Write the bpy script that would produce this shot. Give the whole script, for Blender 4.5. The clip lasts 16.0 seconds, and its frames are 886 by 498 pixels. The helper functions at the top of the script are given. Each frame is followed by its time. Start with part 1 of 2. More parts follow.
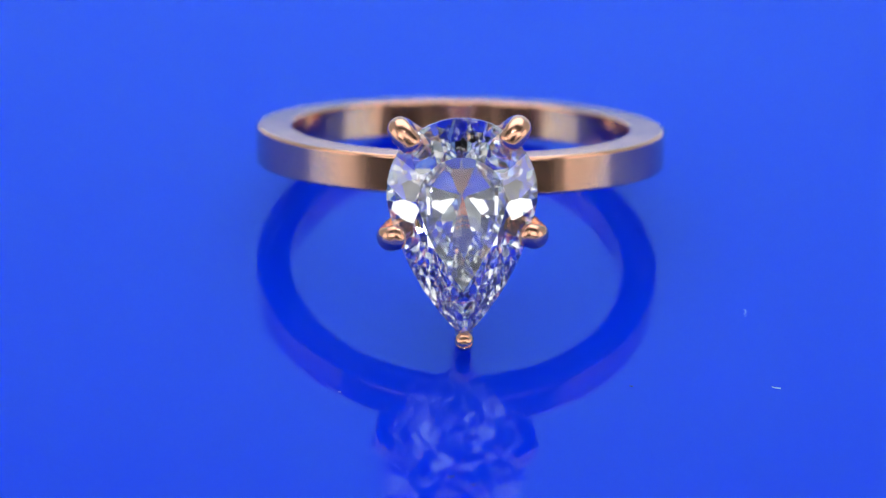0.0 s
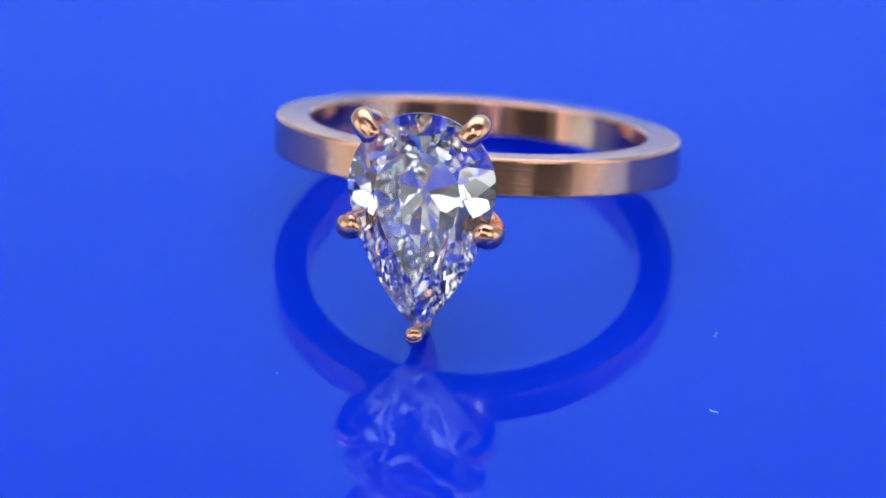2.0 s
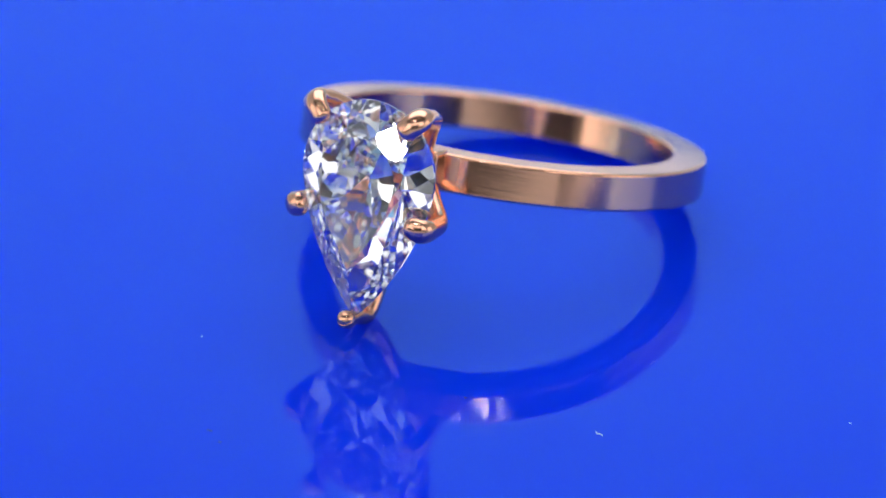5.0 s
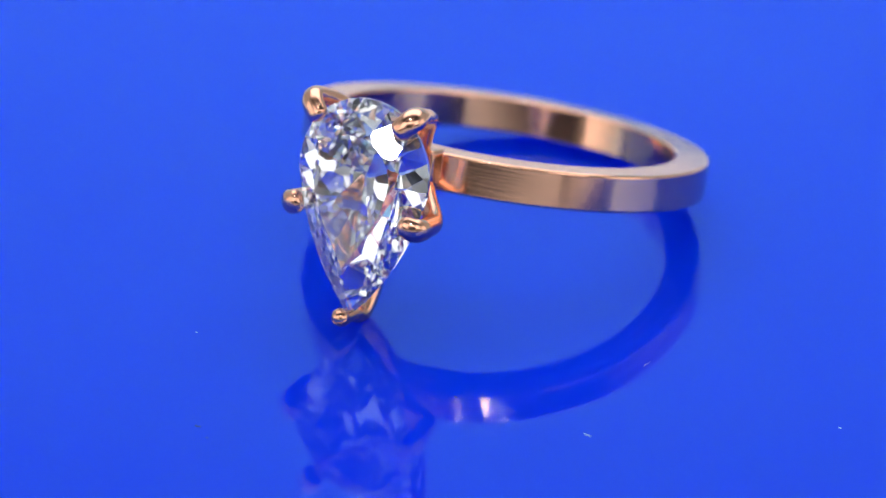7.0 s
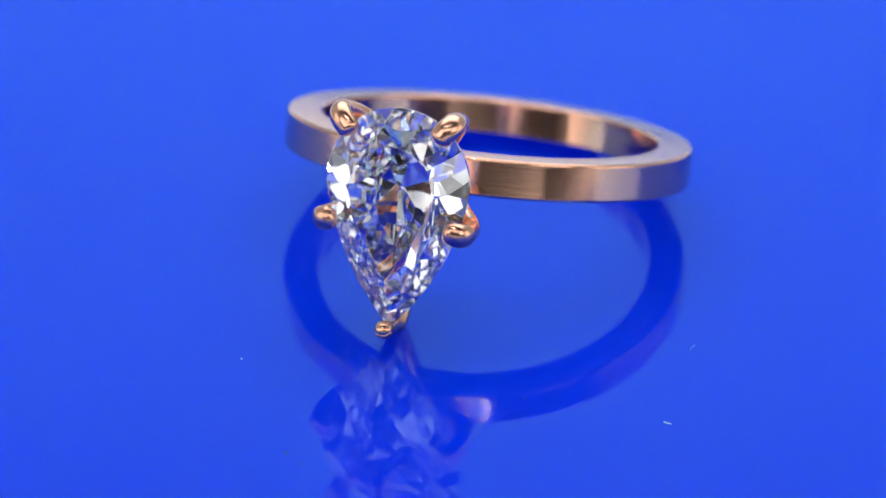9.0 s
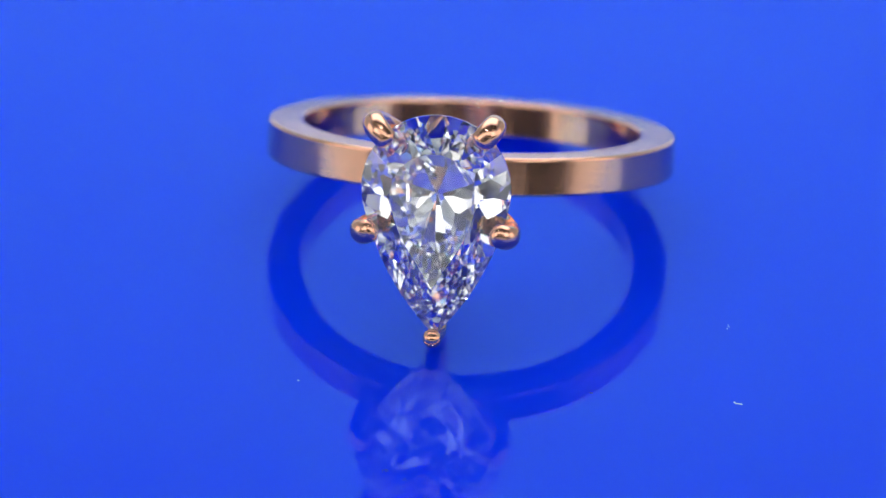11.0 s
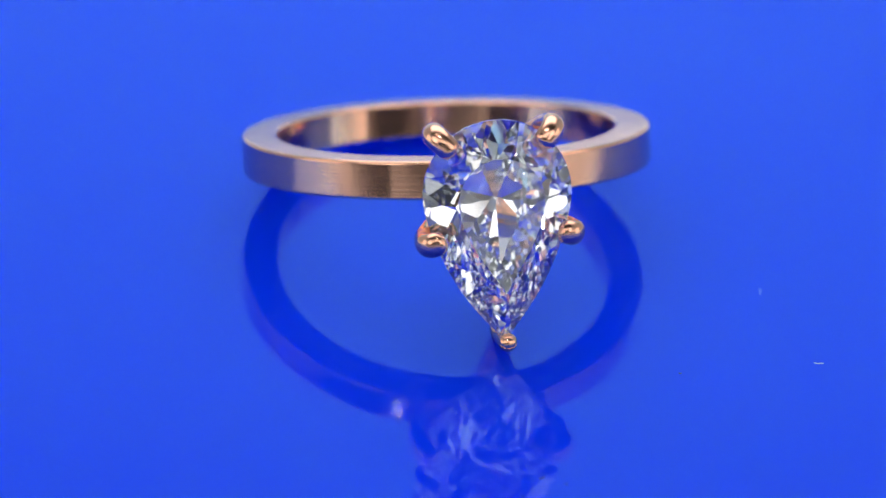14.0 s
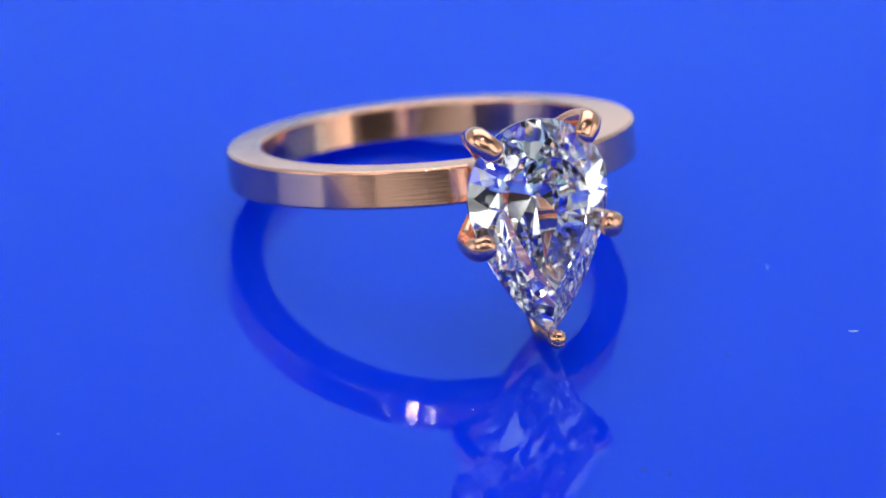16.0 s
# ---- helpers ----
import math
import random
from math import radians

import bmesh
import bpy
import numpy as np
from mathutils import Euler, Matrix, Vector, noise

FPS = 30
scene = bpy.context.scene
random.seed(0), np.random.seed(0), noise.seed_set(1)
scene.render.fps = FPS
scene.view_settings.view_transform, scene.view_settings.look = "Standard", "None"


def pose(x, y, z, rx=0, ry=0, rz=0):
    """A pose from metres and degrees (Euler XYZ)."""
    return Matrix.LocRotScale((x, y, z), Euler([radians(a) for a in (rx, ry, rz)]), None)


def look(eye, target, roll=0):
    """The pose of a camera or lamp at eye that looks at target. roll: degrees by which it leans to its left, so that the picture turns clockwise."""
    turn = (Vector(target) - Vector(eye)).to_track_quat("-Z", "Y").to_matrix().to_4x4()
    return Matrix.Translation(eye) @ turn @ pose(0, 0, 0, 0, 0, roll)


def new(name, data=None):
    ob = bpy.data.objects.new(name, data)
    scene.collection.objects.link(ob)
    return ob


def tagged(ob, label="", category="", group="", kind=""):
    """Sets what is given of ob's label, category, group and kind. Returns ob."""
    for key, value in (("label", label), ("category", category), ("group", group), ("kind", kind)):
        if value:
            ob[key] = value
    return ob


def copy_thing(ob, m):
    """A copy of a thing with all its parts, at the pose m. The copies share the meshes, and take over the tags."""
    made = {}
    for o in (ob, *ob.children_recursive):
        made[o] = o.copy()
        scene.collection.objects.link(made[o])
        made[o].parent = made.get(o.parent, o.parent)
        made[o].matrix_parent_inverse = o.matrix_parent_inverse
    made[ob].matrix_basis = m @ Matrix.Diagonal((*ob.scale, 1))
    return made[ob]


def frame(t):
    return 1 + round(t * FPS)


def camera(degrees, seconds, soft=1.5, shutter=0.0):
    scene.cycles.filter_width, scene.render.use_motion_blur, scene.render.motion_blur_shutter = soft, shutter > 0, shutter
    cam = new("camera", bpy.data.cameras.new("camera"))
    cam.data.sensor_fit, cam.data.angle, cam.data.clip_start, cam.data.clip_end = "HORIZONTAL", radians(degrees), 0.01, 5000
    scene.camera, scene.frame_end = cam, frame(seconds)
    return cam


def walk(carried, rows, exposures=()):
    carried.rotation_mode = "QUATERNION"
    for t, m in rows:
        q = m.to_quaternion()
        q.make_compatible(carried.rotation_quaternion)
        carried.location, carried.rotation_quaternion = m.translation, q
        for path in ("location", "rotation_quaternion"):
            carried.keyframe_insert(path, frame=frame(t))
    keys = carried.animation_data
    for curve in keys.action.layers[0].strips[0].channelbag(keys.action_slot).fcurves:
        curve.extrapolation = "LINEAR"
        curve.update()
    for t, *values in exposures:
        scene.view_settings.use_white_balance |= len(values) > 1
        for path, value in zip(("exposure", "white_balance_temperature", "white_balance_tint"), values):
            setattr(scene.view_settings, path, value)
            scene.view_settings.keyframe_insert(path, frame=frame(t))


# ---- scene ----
MM = 0.001
cam = camera(14.742, 16.0, soft=1.5)
EYE = Vector((-1.831, -145.31, 71.52)) * MM
AIM = Vector((-1.831, -0.457, 0.0)) * MM
walk(cam, [(0.0, look(EYE, AIM, 1.835)), (16.0, look(EYE, AIM, 1.835))])
cam.data.dof.use_dof = True
cam.data.dof.focus_distance = 0.150
cam.data.dof.aperture_fstop = 48.0

# ---- light: the room outside the light box is dim; the box holds unseen fill panels and spots ----
# panel, side and front glows belong to added fill panels
PANEL_GLOW = 2.75
SIDE_GLOW = 1.7
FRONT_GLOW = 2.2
SPOT_GLOW = 100.0
world = bpy.data.worlds.new("dim_room")
scene.world = world
world.use_nodes = True
world.node_tree.nodes["Background"].inputs[0].default_value = (0.16, 0.16, 0.16, 1)
world.node_tree.nodes["Background"].inputs[1].default_value = 1.0
scene.view_settings.exposure = -0.17
scene.cycles.max_bounces, scene.cycles.transmission_bounces, scene.cycles.glossy_bounces = 24, 24, 16
scene.cycles.sample_clamp_indirect = 0.0


# ---- turning of the plate: steady, 5.74 degrees a second, with one reversal ----
RATE, TURN_AT = 5.735, 6.14


def plate_angle(t):
    return -RATE * t if t < TURN_AT else -RATE * (2 * TURN_AT - t)


TURN_TIMES = [0.5 * i for i in range(12)] + [5.75, 6.0, 6.14, 6.28, 6.5] + [7.0 + 0.5 * i for i in range(19)]


def turning(base):
    return [(t, pose(0, 0, 0, 0, 0, plate_angle(t)) @ base) for t in TURN_TIMES]


# ---- materials ----
def material(name):
    m = bpy.data.materials.new(name)
    m.use_nodes = True
    t = m.node_tree
    return m, t, t.nodes["Principled BSDF"], t.nodes["Material Output"]


def node(t, kind, **values):
    n = t.nodes.new(kind)
    for k, v in values.items():
        n.inputs[k.replace("_", " ")].default_value = v
    return n


def noise_at(t, scale, stretch=(1, 1, 1), detail=4.0):
    co = t.nodes.new("ShaderNodeTexCoord")
    mp = t.nodes.new("ShaderNodeMapping")
    mp.inputs["Scale"].default_value = stretch
    nz = node(t, "ShaderNodeTexNoise", Scale=scale, Detail=detail)
    t.links.new(co.outputs["Object"], mp.inputs[0])
    t.links.new(mp.outputs[0], nz.inputs["Vector"])
    return nz


def ramp(t, source, a, b, low=0.3, high=0.7):
    r = t.nodes.new("ShaderNodeMapRange")
    r.inputs["From Min"].default_value, r.inputs["From Max"].default_value = low, high
    r.inputs["To Min"].default_value, r.inputs["To Max"].default_value = a, b
    t.links.new(source, r.inputs["Value"])
    return r.outputs[0]


def rose_gold(name, rough, brushed):
    m, t, p, _ = material(name)
    p.inputs["Metallic"].default_value = 1.0
    tone = noise_at(t, 260)
    mix = t.nodes.new("ShaderNodeMix")
    mix.data_type = "RGBA"
    mix.inputs["A"].default_value = (0.87, 0.475, 0.322, 1)
    mix.inputs["B"].default_value = (0.90, 0.505, 0.352, 1)
    t.links.new(tone.outputs["Fac"], mix.inputs["Factor"])
    t.links.new(mix.outputs["Result"], p.inputs["Base Color"])
    if brushed:
        p.inputs["Anisotropic"].default_value = 0.2
        p.inputs["Anisotropic Rotation"].default_value = 0.25
        tangent = t.nodes.new("ShaderNodeTangent")
        tangent.direction_type, tangent.axis = "RADIAL", "Z"
        t.links.new(tangent.outputs[0], p.inputs["Tangent"])
        streak = noise_at(t, 900, (0.30, 0.30, 14.0), 3)
    else:
        streak = noise_at(t, 2200)
    t.links.new(ramp(t, streak.outputs["Fac"], rough * 0.85, rough * 1.15), p.inputs["Roughness"])
    bump = node(t, "ShaderNodeBump", Strength=0.06 if brushed else 0.35, Distance=0.00003)
    t.links.new(streak.outputs["Fac"], bump.inputs["Height"])
    t.links.new(bump.outputs[0], p.inputs["Normal"])
    return m


def diamond_glass():
    m = bpy.data.materials.new("diamond")
    m.use_nodes = True
    t = m.node_tree
    t.nodes.remove(t.nodes["Principled BSDF"])
    g = node(t, "ShaderNodeBsdfGlass", Color=(0.985, 0.99, 0.995, 1), Roughness=0.0, IOR=2.418)
    t.links.new(g.outputs[0], t.nodes["Material Output"].inputs["Surface"])
    return m


def blue_acrylic():
    m, t, p, out = material("blue_acrylic")
    cloud = noise_at(t, 35)
    mix = t.nodes.new("ShaderNodeMix")
    mix.data_type = "RGBA"
    mix.inputs["A"].default_value = (0.0010, 0.0240, 0.835, 1)
    mix.inputs["B"].default_value = (0.0012, 0.0270, 0.860, 1)
    t.links.new(cloud.outputs["Fac"], mix.inputs["Factor"])
    t.links.new(mix.outputs["Result"], p.inputs["Base Color"])
    p.inputs["Subsurface Weight"].default_value = 1.0
    p.inputs["Subsurface Radius"].default_value = (1.0, 1.0, 1.0)
    p.inputs["Subsurface Scale"].default_value = 0.012
    p.inputs["Specular IOR Level"].default_value = 0.0
    p.inputs["Roughness"].default_value = 1.0
    fine = noise_at(t, 120)
    gloss = node(t, "ShaderNodeBsdfGlossy", Color=(0.64, 0.92, 1.0, 1))
    t.links.new(ramp(t, fine.outputs["Fac"], 0.004, 0.010), gloss.inputs["Roughness"])
    fr = node(t, "ShaderNodeFresnel", IOR=1.43)
    both = t.nodes.new("ShaderNodeMixShader")
    t.links.new(fr.outputs[0], both.inputs[0])
    t.links.new(p.outputs[0], both.inputs[1])
    t.links.new(gloss.outputs[0], both.inputs[2])
    t.links.new(both.outputs[0], out.inputs["Surface"])
    return m


def plain(name, colour, rough, spread=0.05, scale=60, metal=0.0):
    m, t, p, _ = material(name)
    nz = noise_at(t, scale)
    mix = t.nodes.new("ShaderNodeMix")
    mix.data_type = "RGBA"
    mix.inputs["A"].default_value = tuple(c * (1 - spread) for c in colour) + (1,)
    mix.inputs["B"].default_value = tuple(min(1, c * (1 + spread)) for c in colour) + (1,)
    t.links.new(nz.outputs["Fac"], mix.inputs["Factor"])
    t.links.new(mix.outputs["Result"], p.inputs["Base Color"])
    p.inputs["Roughness"].default_value, p.inputs["Metallic"].default_value = rough, metal
    return m


def glow(name, colour, strength):
    m = bpy.data.materials.new(name)
    m.use_nodes = True
    t = m.node_tree
    t.nodes.remove(t.nodes["Principled BSDF"])
    e = node(t, "ShaderNodeEmission", Color=(*colour, 1), Strength=strength)
    t.links.new(e.outputs[0], t.nodes["Material Output"].inputs["Surface"])
    return m


BAND_GOLD = rose_gold("satin_rose_gold", 0.135, True)
PRONG_GOLD = rose_gold("polished_rose_gold", 0.21, False)
DIAMOND = diamond_glass()
BLUE = blue_acrylic()
GREY = plain("grey_box_fabric", (0.48, 0.48, 0.48), 0.9)
WHITE = plain("white_box_fabric", (0.80, 0.81, 0.82), 0.9)
BACKDROP = plain("pale_blue_fabric", (0.42, 0.70, 0.90), 0.9)
HOUSING = plain("lamp_housing", (0.55, 0.55, 0.56), 0.45)
PANEL = glow("ceiling_fill_glow", (0.95, 0.98, 1.0), PANEL_GLOW)
SIDE = glow("side_fill_glow", (1.0, 0.96, 0.91), SIDE_GLOW)
FRONT = glow("front_fill_glow", (1.0, 0.99, 0.97), FRONT_GLOW)
SPOT = glow("led_lens", (1.0, 0.97, 0.94), SPOT_GLOW)
BLACK = plain("black_card", (0.018, 0.018, 0.019), 0.85)
LINT = plain("white_lint", (0.85, 0.85, 0.85), 0.8)
GRIT = plain("dark_grit", (0.03, 0.03, 0.05), 0.7)


# ---- mesh helpers ----
def finish(name, bm, mat, smooth=False, scale=1.0):
    if scale != 1.0:
        bmesh.ops.scale(bm, vec=(scale, scale, scale), verts=bm.verts)
    bmesh.ops.recalc_face_normals(bm, faces=bm.faces)
    me = bpy.data.meshes.new(name)
    for f in bm.faces:
        f.smooth = smooth
    bm.to_mesh(me)
    bm.free()
    me.materials.append(mat)
    return me


def part(name, bm, mat, parent, label="", smooth=False, scale=MM):
    ob = new(name, finish(name, bm, mat, smooth, scale))
    ob.parent = parent
    if label:
        tagged(ob, label)
    return ob


def box_bm(x0, y0, z0, x1, y1, z1, bevel=0.0, segments=2):
    bm = bmesh.new()
    bmesh.ops.create_cube(bm, size=1.0)
    for v in bm.verts:
        v.co = ((x0 + x1) / 2 + v.co.x * (x1 - x0), (y0 + y1) / 2 + v.co.y * (y1 - y0), (z0 + z1) / 2 + v.co.z * (z1 - z0))
    if bevel:
        bmesh.ops.bevel(bm, geom=bm.edges[:], offset=bevel, segments=segments, profile=0.5, affect="EDGES")
    return bm


def lathe_bm(profile, steps, closed=True):
    """Turns a profile of (radius, height) about z."""
    bm = bmesh.new()
    rings = []
    for i in range(steps):
        a = 2 * math.pi * i / steps
        rings.append([bm.verts.new((r * math.sin(a), -r * math.cos(a), z)) for r, z in profile])
    n = len(profile)
    for i in range(steps):
        p, q = rings[i], rings[(i + 1) % steps]
        for j in range(n if closed else n - 1):
            k = (j + 1) % n
            bm.faces.new((p[j], q[j], q[k], p[k]))
    return bm


def smooth_path(points, per=8):
    """Catmull-Rom through (position, radius a, radius b)."""
    out = []
    n = len(points)
    for i in range(n - 1):
        p0, p1, p2, p3 = (np.array(points[max(0, min(n - 1, i + d))], float) for d in (-1, 0, 1, 2))
        for s in range(per):
            u = s / per
            out.append(0.5 * (2 * p1 + (p2 - p0) * u + (2 * p0 - 5 * p1 + 4 * p2 - p3) * u ** 2 + (3 * p1 - p0 - 3 * p2 + p3) * u ** 3))
    out.append(np.array(points[-1], float))
    return out


def tube_bm(path, side, sides=18, loop=False, cap=0.8):
    """A rounded bar along a path of (x, y, z, half width, half depth); side: the direction of its width."""
    bm = bmesh.new()
    rings = []
    pts = [Vector(p[:3]) for p in path]
    n = len(pts)
    rows = [(pts[i], path[i][3], path[i][4], i) for i in range(n)]
    if not loop:
        end = (pts[-1] - pts[-2]).normalized()
        r = (path[-1][3] + path[-1][4]) / 2
        for k in range(1, 7):
            a = math.pi / 2 * k / 6.3
            rows.append((pts[-1] + end * r * cap * math.sin(a), path[-1][3] * math.cos(a), path[-1][4] * math.cos(a), n - 1))
    for c, ra, rb, i in rows:
        a, b = (pts[i - 1], pts[(i + 1) % n]) if loop else (pts[max(0, i - 1)], pts[min(n - 1, i + 1)])
        d = (b - a).normalized()
        s = side(c) if callable(side) else Vector(side)
        s = (s - d * s.dot(d)).normalized()
        w = d.cross(s)
        rings.append([bm.verts.new(c + s * ra * math.cos(2 * math.pi * k / sides) + w * rb * math.sin(2 * math.pi * k / sides)) for k in range(sides)])
    m = len(rings)
    for i in range(m if loop else m - 1):
        p, q = rings[i], rings[(i + 1) % m]
        for k in range(sides):
            bm.faces.new((p[k], p[(k + 1) % sides], q[(k + 1) % sides], q[k]))
    if not loop:
        bm.faces.new(rings[0])
        bm.faces.new(rings[-1])
    return bm


# ---- the unseen light box that closes the place; its tones are set for the reflections ----
X0, X1, Y0, Y1, Z0, Z1 = -0.26, 0.26, -0.225, 0.32, -0.006, 0.246
TH = 0.006


def slab(name, x0, y0, z0, x1, y1, z1, mat, label, category):
    ob = new(name, finish(name, box_bm(x0, y0, z0, x1, y1, z1), mat))
    return tagged(ob, label, category, kind="structure")


slab("floor", X0, Y0, Z0 - TH, X1, Y1, Z0, WHITE, "white fabric floor under the blue plate", "floor")
slab("ceiling", X0, -0.030, Z1, X1, Y1, Z1 + TH, WHITE, "white fabric top of the light box", "ceiling")
# blackened to keep the ring's mirror image in the plate dark
slab("ceiling_front", X0, Y0, Z1, X1, -0.030, Z1 + TH, BLACK, "matt black front half of the top, added for dark reflections", "ceiling")
slab("wall_north", X0, Y1, Z0, X1, Y1 + TH, Z1, BACKDROP, "plain pale blue fabric wall behind the ring", "wall")
slab("wall_east", X1, Y0, Z0, X1 + TH, Y1, Z1, GREY, "plain grey fabric side wall", "wall")
slab("wall_west", X0 - TH, Y0, Z0, X0, Y1, Z1, GREY, "plain grey fabric side wall", "wall")


def front_cards():
    """Unseen, added: a low white reflector along the open front, a black card over it behind the lens, an upright fill
    panel on each side of that, and a fill bar above.
    """
    # unseen strip placed for the pale low reflection in the band
    board = new("front_reflector", finish("front_reflector", box_bm(-235, -1.5, 0, 235, 1.5, 21, 0.8), WHITE, False, MM))
    board.location = (0, -0.2065, Z0)
    tagged(board, "low white reflector board added along the open front", "board")
    # unseen card placed so band and stone mirror something dark
    flag = new("flag_card")
    tagged(flag, "upright matt black card added behind the lens for dark reflections", "card")
    part("panel", box_bm(-88, -1.5, 1.5, 88, 1.5, 118, 1.0), BLACK, flag)
    part("foot", box_bm(-60, -6, 0, 60, 6, 1.5, 0.4), BLACK, flag)
    flag.matrix_basis = pose(0, -0.2165, Z0)
    # fill added on both sides to whiten the stone's facets
    lamp = new("front_fill")
    tagged(lamp, "upright white fill panel added beside the lens", "lamp", "panels beside the lens")
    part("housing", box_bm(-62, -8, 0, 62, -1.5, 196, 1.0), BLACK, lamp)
    part("diffuser", box_bm(-58, -1.4, 58, 58, 0, 192), FRONT, lamp, "glowing white face of an added fill panel")
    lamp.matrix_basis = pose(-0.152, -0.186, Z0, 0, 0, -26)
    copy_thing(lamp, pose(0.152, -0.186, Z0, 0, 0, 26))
    # unseen bar added above the lens, more fill for the stone
    bar = new("fill_bar")
    tagged(bar, "white fill bar added across the front above the lens", "lamp")
    part("housing", box_bm(-90, -8, -2, 90, -1.5, 64, 1.0), BLACK, bar)
    part("diffuser", box_bm(-86, -1.4, 2, 86, 0, 60), FRONT, bar, "glowing white face of an added fill panel")
    for x in (-80, 80):
        part("post", box_bm(x - 3, -7, -126, x + 3, -2, -2.2, 0.5), BLACK, bar)
    bar.matrix_basis = pose(0, -0.206, 0.120)


front_cards()


def ceiling_panel():
    # unseen panel, added as soft fill from the top
    ob = new("ceiling_fill")
    ob.location = (0, 0.140, Z1 - 0.010)
    tagged(ob, "wide white fill panel added under the ceiling", "lamp")
    part("housing", box_bm(-190, -150, 1.5, 190, 150, 9.9, 1.0), HOUSING, ob)
    part("diffuser", box_bm(-180, -140, 0, 180, 140, 1.4), PANEL, ob, "glowing white face of an added fill panel")


ceiling_panel()


def side_fills():
    """Unseen upright fill panels added along both side walls, and a low white reflector along the back."""
    # fill added to brighten and warm the band's outer sides
    lamp = new("side_fill")
    tagged(lamp, "low white fill panel added along the side wall", "lamp", "panels along the side walls")
    part("housing", box_bm(-8, -76, 0, -1.5, 76, 130, 1.0), HOUSING, lamp)
    part("diffuser", box_bm(-1.4, -72, 12, 0, 72, 125), SIDE, lamp, "glowing white face of an added fill panel")
    lamp.matrix_basis = pose(-0.246, -0.075, Z0)
    copy_thing(lamp, pose(0.246, -0.075, Z0, 0, 0, 180))
    # unseen reflector, added so the band's top face mirrors white
    board = new("reflector_board", finish("reflector_board", box_bm(-225, -3, 0, 225, 3, 80, 1.2), WHITE, False, MM))
    board.location = (0, Y1 - 0.010, Z0)
    tagged(board, "low white reflector board added against the back wall", "board")


side_fills()


def spot_lamp(size, label):
    def ring_of(*rows):
        return lathe_bm([(max(0.01, r * size), h) for r, h in rows], 32)

    ob = new("spot_lamp")
    tagged(ob, label, "lamp", "spots under the ceiling")
    part("housing", ring_of((0.5, 16), (11.4, 16), (11.4, 2), (9.8, 0), (9.2, 0.6), (9.0, 4), (0.5, 4)), HOUSING, ob)
    part("lens", ring_of((0.01, 3.9), (8.8, 3.9), (8.8, 1.5), (5.6, 0.9), (0.01, 0.7)), SPOT, ob, "glowing LED lens")
    return ob


def spots():
    spot_lamp(1.0, "round white LED spot under the ceiling").matrix_basis = pose(-0.0235, -0.1622, Z1 - 0.016)
    small = spot_lamp(0.45, "very small round white LED spot under the ceiling")
    small.matrix_basis = pose(0.0140, -0.1430, Z1 - 0.016)
    copy_thing(small, pose(-0.0750, -0.1250, Z1 - 0.016))


spots()


# ---- the blue plate ----
def blue_plate():
    ob = new("turntable_plate", finish("turntable_plate", lathe_bm([(0.0005, -6), (55.2, -6), (56, -5.2), (56, -0.8), (55.2, 0), (0.0005, 0)], 128), BLUE, False, MM))
    return tagged(ob, "glossy blue acrylic plate with mirror-like surface", "plate")


plate = blue_plate()

# ---- the ring, in millimetres about the centre of its band; stone towards -y, finger axis along z ----
R_OUT, R_IN, HALF_W = 9.75, 8.04, 0.89
TILT, LEAN_YAW, HIGH = -15.55, 3.59, 3.45
RING_BASE = pose(-1.161 * MM, 4.004 * MM, HIGH * MM, 0, 0, LEAN_YAW) @ pose(0, 0, 0, TILT, 0, 0)
SPIN = -3.1
GIRDLE = 13.45
HEAD_TWIST = 1.7
HEAD_PITCH = 2.5
# the head's own space: u to the right, v towards the round end, w out of the table
HEAD = pose(0, 0, 0, 0, 0, SPIN) @ Matrix(((1, 0, 0, 0), (0, 0, -1, -GIRDLE), (0, 1, 0, 0), (0, 0, 0, 1))) @ pose(0, 0, 0, HEAD_PITCH, 0, 0) @ pose(0, 0, 0, 0, 0, HEAD_TWIST)

HEAD_R, HEAD_V, TIP_V, TAIL_R = 3.33, -0.03, -6.65, 12.0


def pear():
    """Outline of the girdle: points with their outward normals, from the round end clockwise to the tip, right half."""
    m = TAIL_R - HEAD_R
    drop = HEAD_V - TIP_V
    s = (2 * HEAD_R - (drop * drop - HEAD_R ** 2) / m) / (2 * drop)
    phi = math.asin(s)
    qx, qy = -m * math.cos(phi), HEAD_V + m * math.sin(phi)
    end = math.atan2(TIP_V - qy, -qx)
    out = []
    for i in range(61):
        a = math.pi / 2 - (math.pi / 2 + phi) * i / 60
        out.append((HEAD_R * math.cos(a), HEAD_V + HEAD_R * math.sin(a), math.cos(a), math.sin(a)))
    for i in range(1, 61):
        a = -phi + (end + phi) * i / 60
        out.append((qx + TAIL_R * math.cos(a), qy + TAIL_R * math.sin(a), math.cos(a), math.sin(a)))
    return out


PEAR = pear()
CENTRE = (0.0, -0.35)


def station(deg):
    """Point and normal of the outline where it lies at that angle (from the round end, clockwise) about the stone's centre."""
    side = 1 if deg >= 0 else -1
    d = abs(deg)
    if d >= 179.9:
        return (0.0, TIP_V, 0.0, -1.0)
    best = min(PEAR, key=lambda p: abs(math.degrees(math.atan2(p[0] - CENTRE[0], p[1] - CENTRE[1])) - d))
    return (best[0] * side, best[1], best[2] * side, best[3])


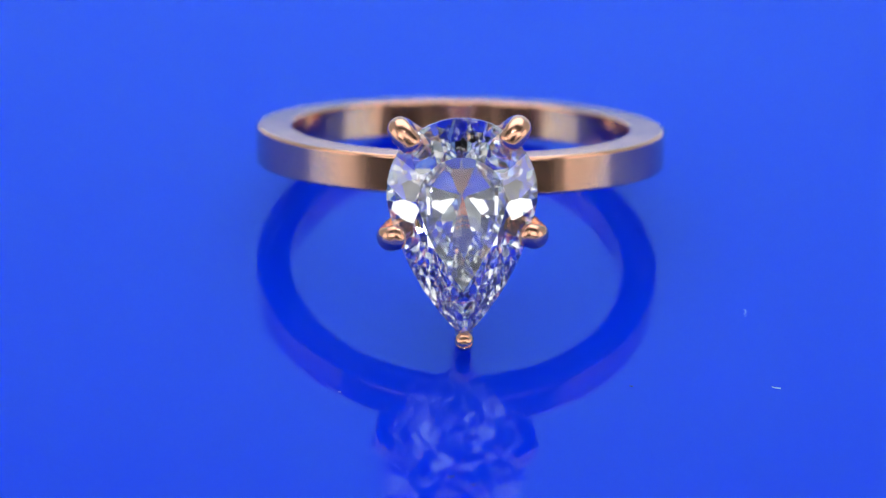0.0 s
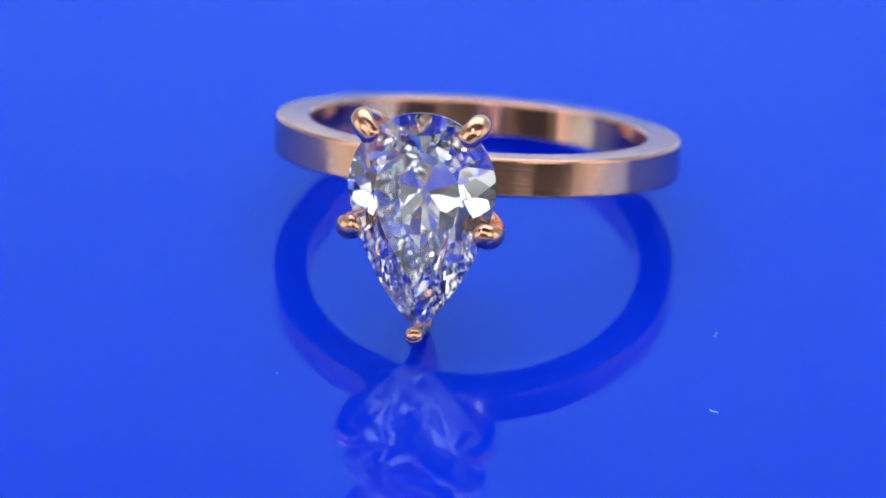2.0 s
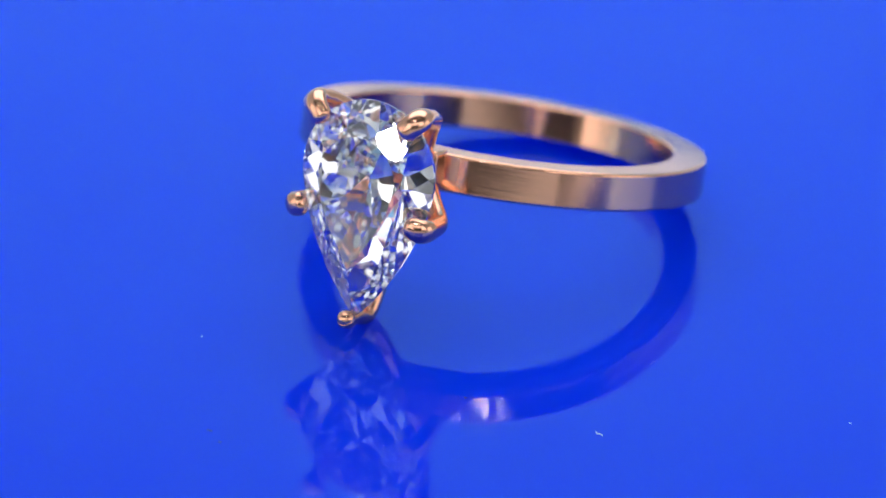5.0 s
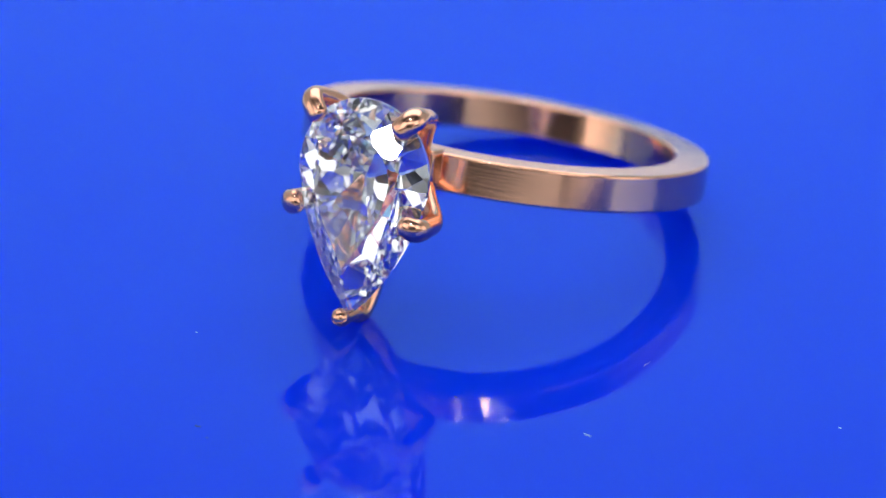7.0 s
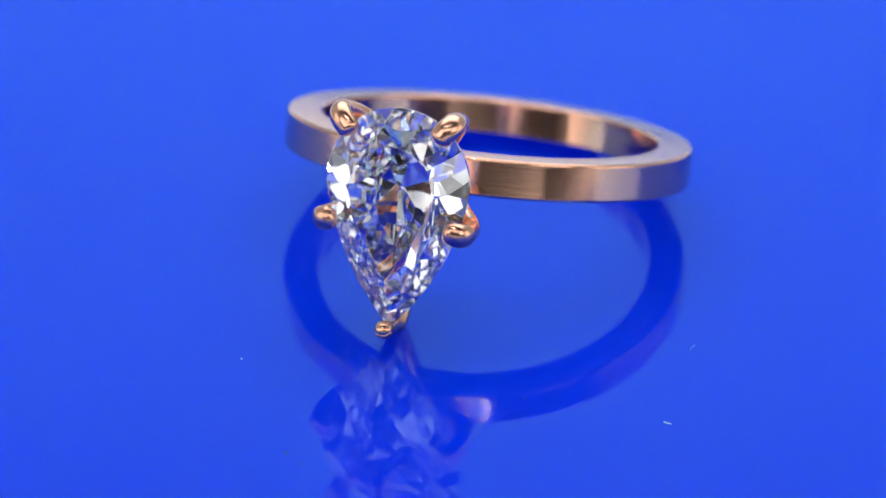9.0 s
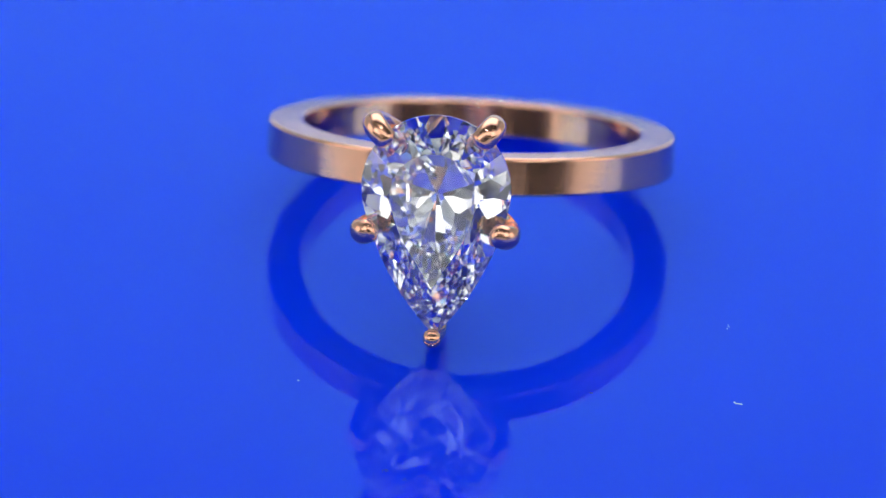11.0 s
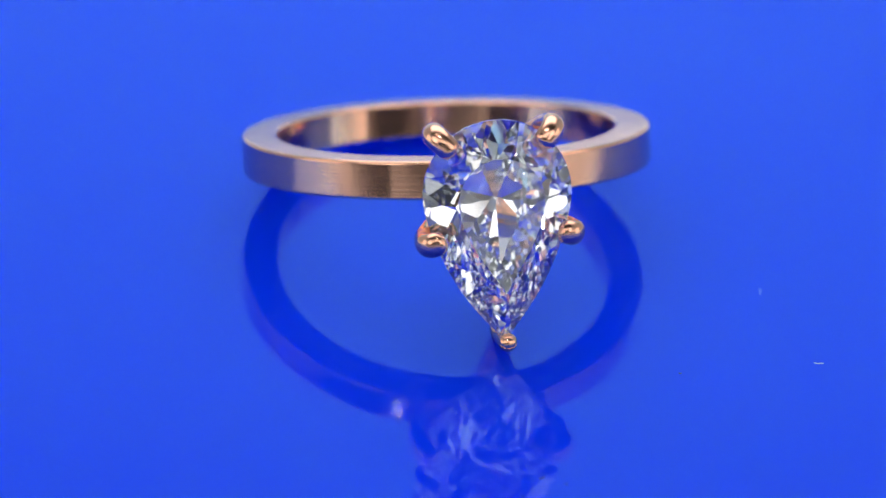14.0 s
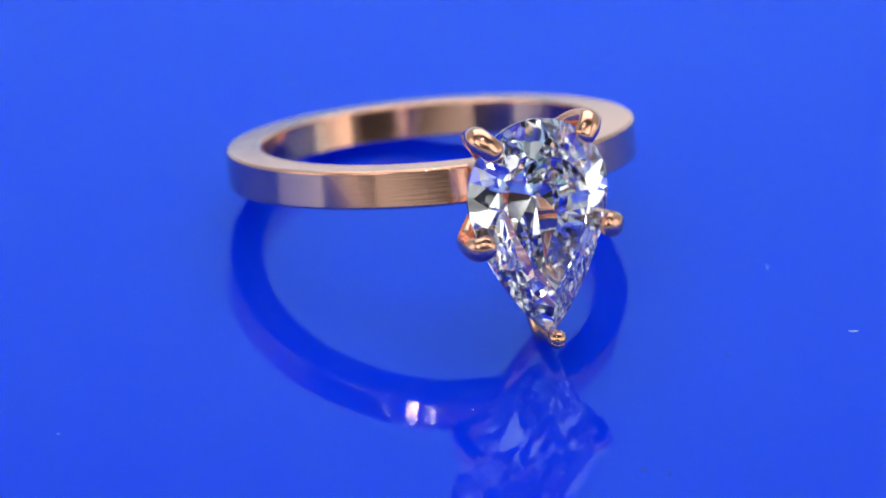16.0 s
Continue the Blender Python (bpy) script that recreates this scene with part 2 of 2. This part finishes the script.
def cut_gem(planes):
    """A solid bounded by planes (point, outward normal)."""
    bm = bmesh.new()
    bmesh.ops.create_cube(bm, size=30)
    for co, no in planes:
        bmesh.ops.bisect_plane(bm, geom=bm.verts[:] + bm.edges[:] + bm.faces[:], dist=1e-5, plane_co=co, plane_no=no, clear_outer=True)
        rim = [e for e in bm.edges if e.is_boundary]
        if rim:
            bmesh.ops.edgeloop_fill(bm, edges=rim)
    bmesh.ops.remove_doubles(bm, verts=bm.verts, dist=0.004)
    return bm


def gem():
    """A pear brilliant: table, bezels, stars and halves above the girdle; mains, halves and a fine-cut tail below it."""
    crown, pav, gird, table = 1.10, 2.55, 0.07, 0.575
    upper, star = 1.10, 0.58
    rng = random.Random(4)

    def slanted(deg):
        """Outline point and normal there, and its run to the axis through the culet."""
        x, y, nx, ny = station(deg)
        return x, y, nx, ny, nx * (x - CENTRE[0]) + ny * (y - CENTRE[1])

    planes = [((0, 0, gird + crown), (0, 0, 1))]
    for i in range(0, 121, 4):
        x, y, nx, ny = PEAR[i]
        for s in ((1, -1) if 0 < i else (1,)):
            planes.append(((x * s, y, 0), (nx * s, ny, 0)))
    bezels = [0, 36, 72, 107, 140, 179]
    for a in bezels[:-1]:
        for side in ((1, -1) if a else (1,)):
            x, y, nx, ny, run = slanted(side * a)
            planes.append(((x, y, gird), (nx * crown, ny * crown, (1 - table) * run)))
    # pavilion tiers: depth of the start, steepness, how uneven, and where round the girdle
    tiers = (
        (0.000, 1.000, 0.03, (0, 45, 90)),
        (0.000, 1.045, 0.03, (11, 34, 56, 79)),
        (0.000, 1.050, 0.02, (99, 105, 111, 117, 123, 129, 136, 144, 153, 163, 173)),
        (0.045, 0.985, 0.02, (102, 108, 114, 120, 126, 133, 140, 148, 158, 168)),
        (0.090, 0.920, 0.02, (105, 112, 119, 126, 134, 143, 153, 165)),
        (0.120, 0.865, 0.02, (108, 117, 126, 136, 148, 161)),
        (0.150, 0.810, 0.02, (110, 124, 140, 158, 174)),
    )
    for start, steep, uneven, where in tiers:
        for d in where:
            for side in ((1, -1) if d else (1,)):
                k = pav * (steep + rng.uniform(-uneven, uneven))
                x, y, nx, ny, run = slanted(side * d)
                planes.append(((x, y, -gird - pav * start), (nx * k, ny * k, -run)))
    for a, b in zip(bezels, bezels[1:]):
        for side in (1, -1):
            for f in (0.26, 0.74):
                x, y, nx, ny, run = slanted(side * (a + (b - a) * f))
                planes.append(((x, y, gird), (nx * crown * upper, ny * crown * upper, (1 - table) * run)))
            x, y, nx, ny, run = slanted(side * (a + b) / 2)
            edge = (CENTRE[0] + table * (x - CENTRE[0]), CENTRE[1] + table * (y - CENTRE[1]), gird + crown)
            planes.append((edge, (nx * crown * star, ny * crown * star, (1 - table) * run)))
    return cut_gem([(Vector(c), Vector(n).normalized()) for c, n in planes])


def to_head(bm):
    bmesh.ops.transform(bm, matrix=HEAD, verts=bm.verts)
    return bm


def outline_at(k, w, grow=0.0):
    half = [(p[0] * k + p[2] * grow, (p[1] - CENTRE[1]) * k + CENTRE[1] + p[3] * grow, w) for p in PEAR[::5]]
    return half + [(-x, y, w) for x, y, w in half[-2:0:-1]]


def engagement_ring():
    ring = new("engagement_ring")
    tagged(ring, "rose gold solitaire ring with a pear-cut diamond on blue acrylic", "ring")
    # band: flat section with small rounded edges
    b, c = 0.13, 0.02
    prof = []
    for cx, cz, a0 in ((R_OUT - b, HALF_W - b, 0), (R_IN + b, HALF_W - b, 90), (R_IN + b, -HALF_W + b, 180), (R_OUT - b, -HALF_W + b, 270)):
        first, last = radians(a0), radians(a0 + 90)
        prof.append((cx + b * math.cos(first) + c * math.sin(first), cz + b * math.sin(first) - c * math.cos(first)))
        for k in range(5):
            a = radians(a0 + 22.5 * k)
            prof.append((cx + b * math.cos(a), cz + b * math.sin(a)))
        prof.append((cx + b * math.cos(last) - c * math.sin(last), cz + b * math.sin(last) + c * math.cos(last)))
    part("band", lathe_bm(prof, 260), BAND_GOLD, ring, "flat satin rose gold band", True)
    # prongs
    for deg, wide in ((38, 0.54), (-39, 0.54), (117, 0.56), (-117, 0.56), (180, 0.42)):
        x, y, nx, ny = station(deg)
        if abs(deg) == 180:
            x, y = 0.0, TIP_V
        o = 0.72 if -90 < deg < 0 else 0.60 if 0 < deg < 90 else 0.40 if abs(deg) < 180 else -0.02
        stem = 0.80 if abs(deg) < 180 else 0.95
        flat = 0.70 if abs(deg) < 180 else 0.95
        root = (x * 0.30, y * 0.22 + CENTRE[1] * 0.5)
        pts = [
            (root[0], root[1], -3.75, wide * 0.8, wide * 0.8),
            (x * 0.72, y * 0.72, -2.35, wide * stem, wide * stem),
            (x + nx * o * 0.3, y + ny * o * 0.3, -1.25, wide * stem, wide * stem),
            (x + nx * o * 0.9, y + ny * o * 0.9, -0.2, wide * 0.9, wide * 0.82),
            (x + nx * o, y + ny * o, 0.40, wide, wide * 0.80),
            (x + nx * o * 0.55, y + ny * o * 0.55, 0.74, wide, wide * (flat + 0.04)),
            (x - nx * 0.10, y - ny * 0.10, 0.86, wide * 0.97, wide * flat),
        ]
        part("prong", to_head(tube_bm(smooth_path(pts), (-ny, nx, 0.0))), PRONG_GOLD, ring, "", True)
    # gallery rail under the stone, and the seat between it and the band
    path = [(x, y, w, 0.28, 0.26) for x, y, w in outline_at(0.52, -1.95)]
    part("gallery_rail", to_head(tube_bm(path, (0, 0, 1), 12, True)), PRONG_GOLD, ring, "", True)
    part("seat", to_head(box_bm(-1.75, -0.84, -4.2, 1.75, 0.84, -3.0, 0.18, 3)), PRONG_GOLD, ring, "", True)
    part("diamond", to_head(gem()), DIAMOND, ring, "clear pear brilliant-cut diamond")
    return ring


ring = engagement_ring()


# ---- specks on the plate: lint and grit ----
def lint(points, thick, mat, label, category="lint"):
    path = smooth_path([(x, y, thick * 0.9, thick, thick) for x, y in points], 4)
    ob = new("lint_thread" if mat is LINT else "grit_speck", finish("speck", tube_bm(path, (0, 0, 1), 8), mat, True, MM))
    return tagged(ob, label, category)


LINT_LABEL = "tiny white lint thread lying on the blue plate"
GRIT_LABEL = "tiny dark grit speck lying on the blue plate"
specks = [
    lint([(12.80, -13.08), (12.90, -13.18), (13.05, -13.18), (13.16, -13.22)], 0.018, LINT, LINT_LABEL),
    lint([(12.06, -5.75), (12.09, -5.95), (12.02, -6.10), (12.05, -6.30)], 0.004, LINT, LINT_LABEL),
    lint([(21.66, -6.53), (21.72, -6.50), (21.78, -6.53)], 0.010, LINT, LINT_LABEL),
    lint([(-6.16, -14.78), (-6.12, -14.80), (-6.08, -14.78)], 0.009, LINT, LINT_LABEL),
    lint([(-23.70, -11.49), (-23.62, -11.47), (-23.56, -11.50)], 0.008, LINT, LINT_LABEL),
    lint([(6.54, -13.42), (6.60, -13.46), (6.66, -13.44)], 0.020, GRIT, GRIT_LABEL, "grit"),
    lint([(-1.28, -21.86), (-1.17, -21.82), (-1.06, -21.80)], 0.020, GRIT, GRIT_LABEL, "grit"),
    lint([(-0.33, -22.40), (-0.26, -22.42), (-0.19, -22.46)], 0.018, GRIT, GRIT_LABEL, "grit"),
]


def motions():
    walk(plate, turning(Matrix.Identity(4)))
    walk(ring, turning(RING_BASE))
    for s in specks:
        walk(s, turning(Matrix.Identity(4)))


motions()
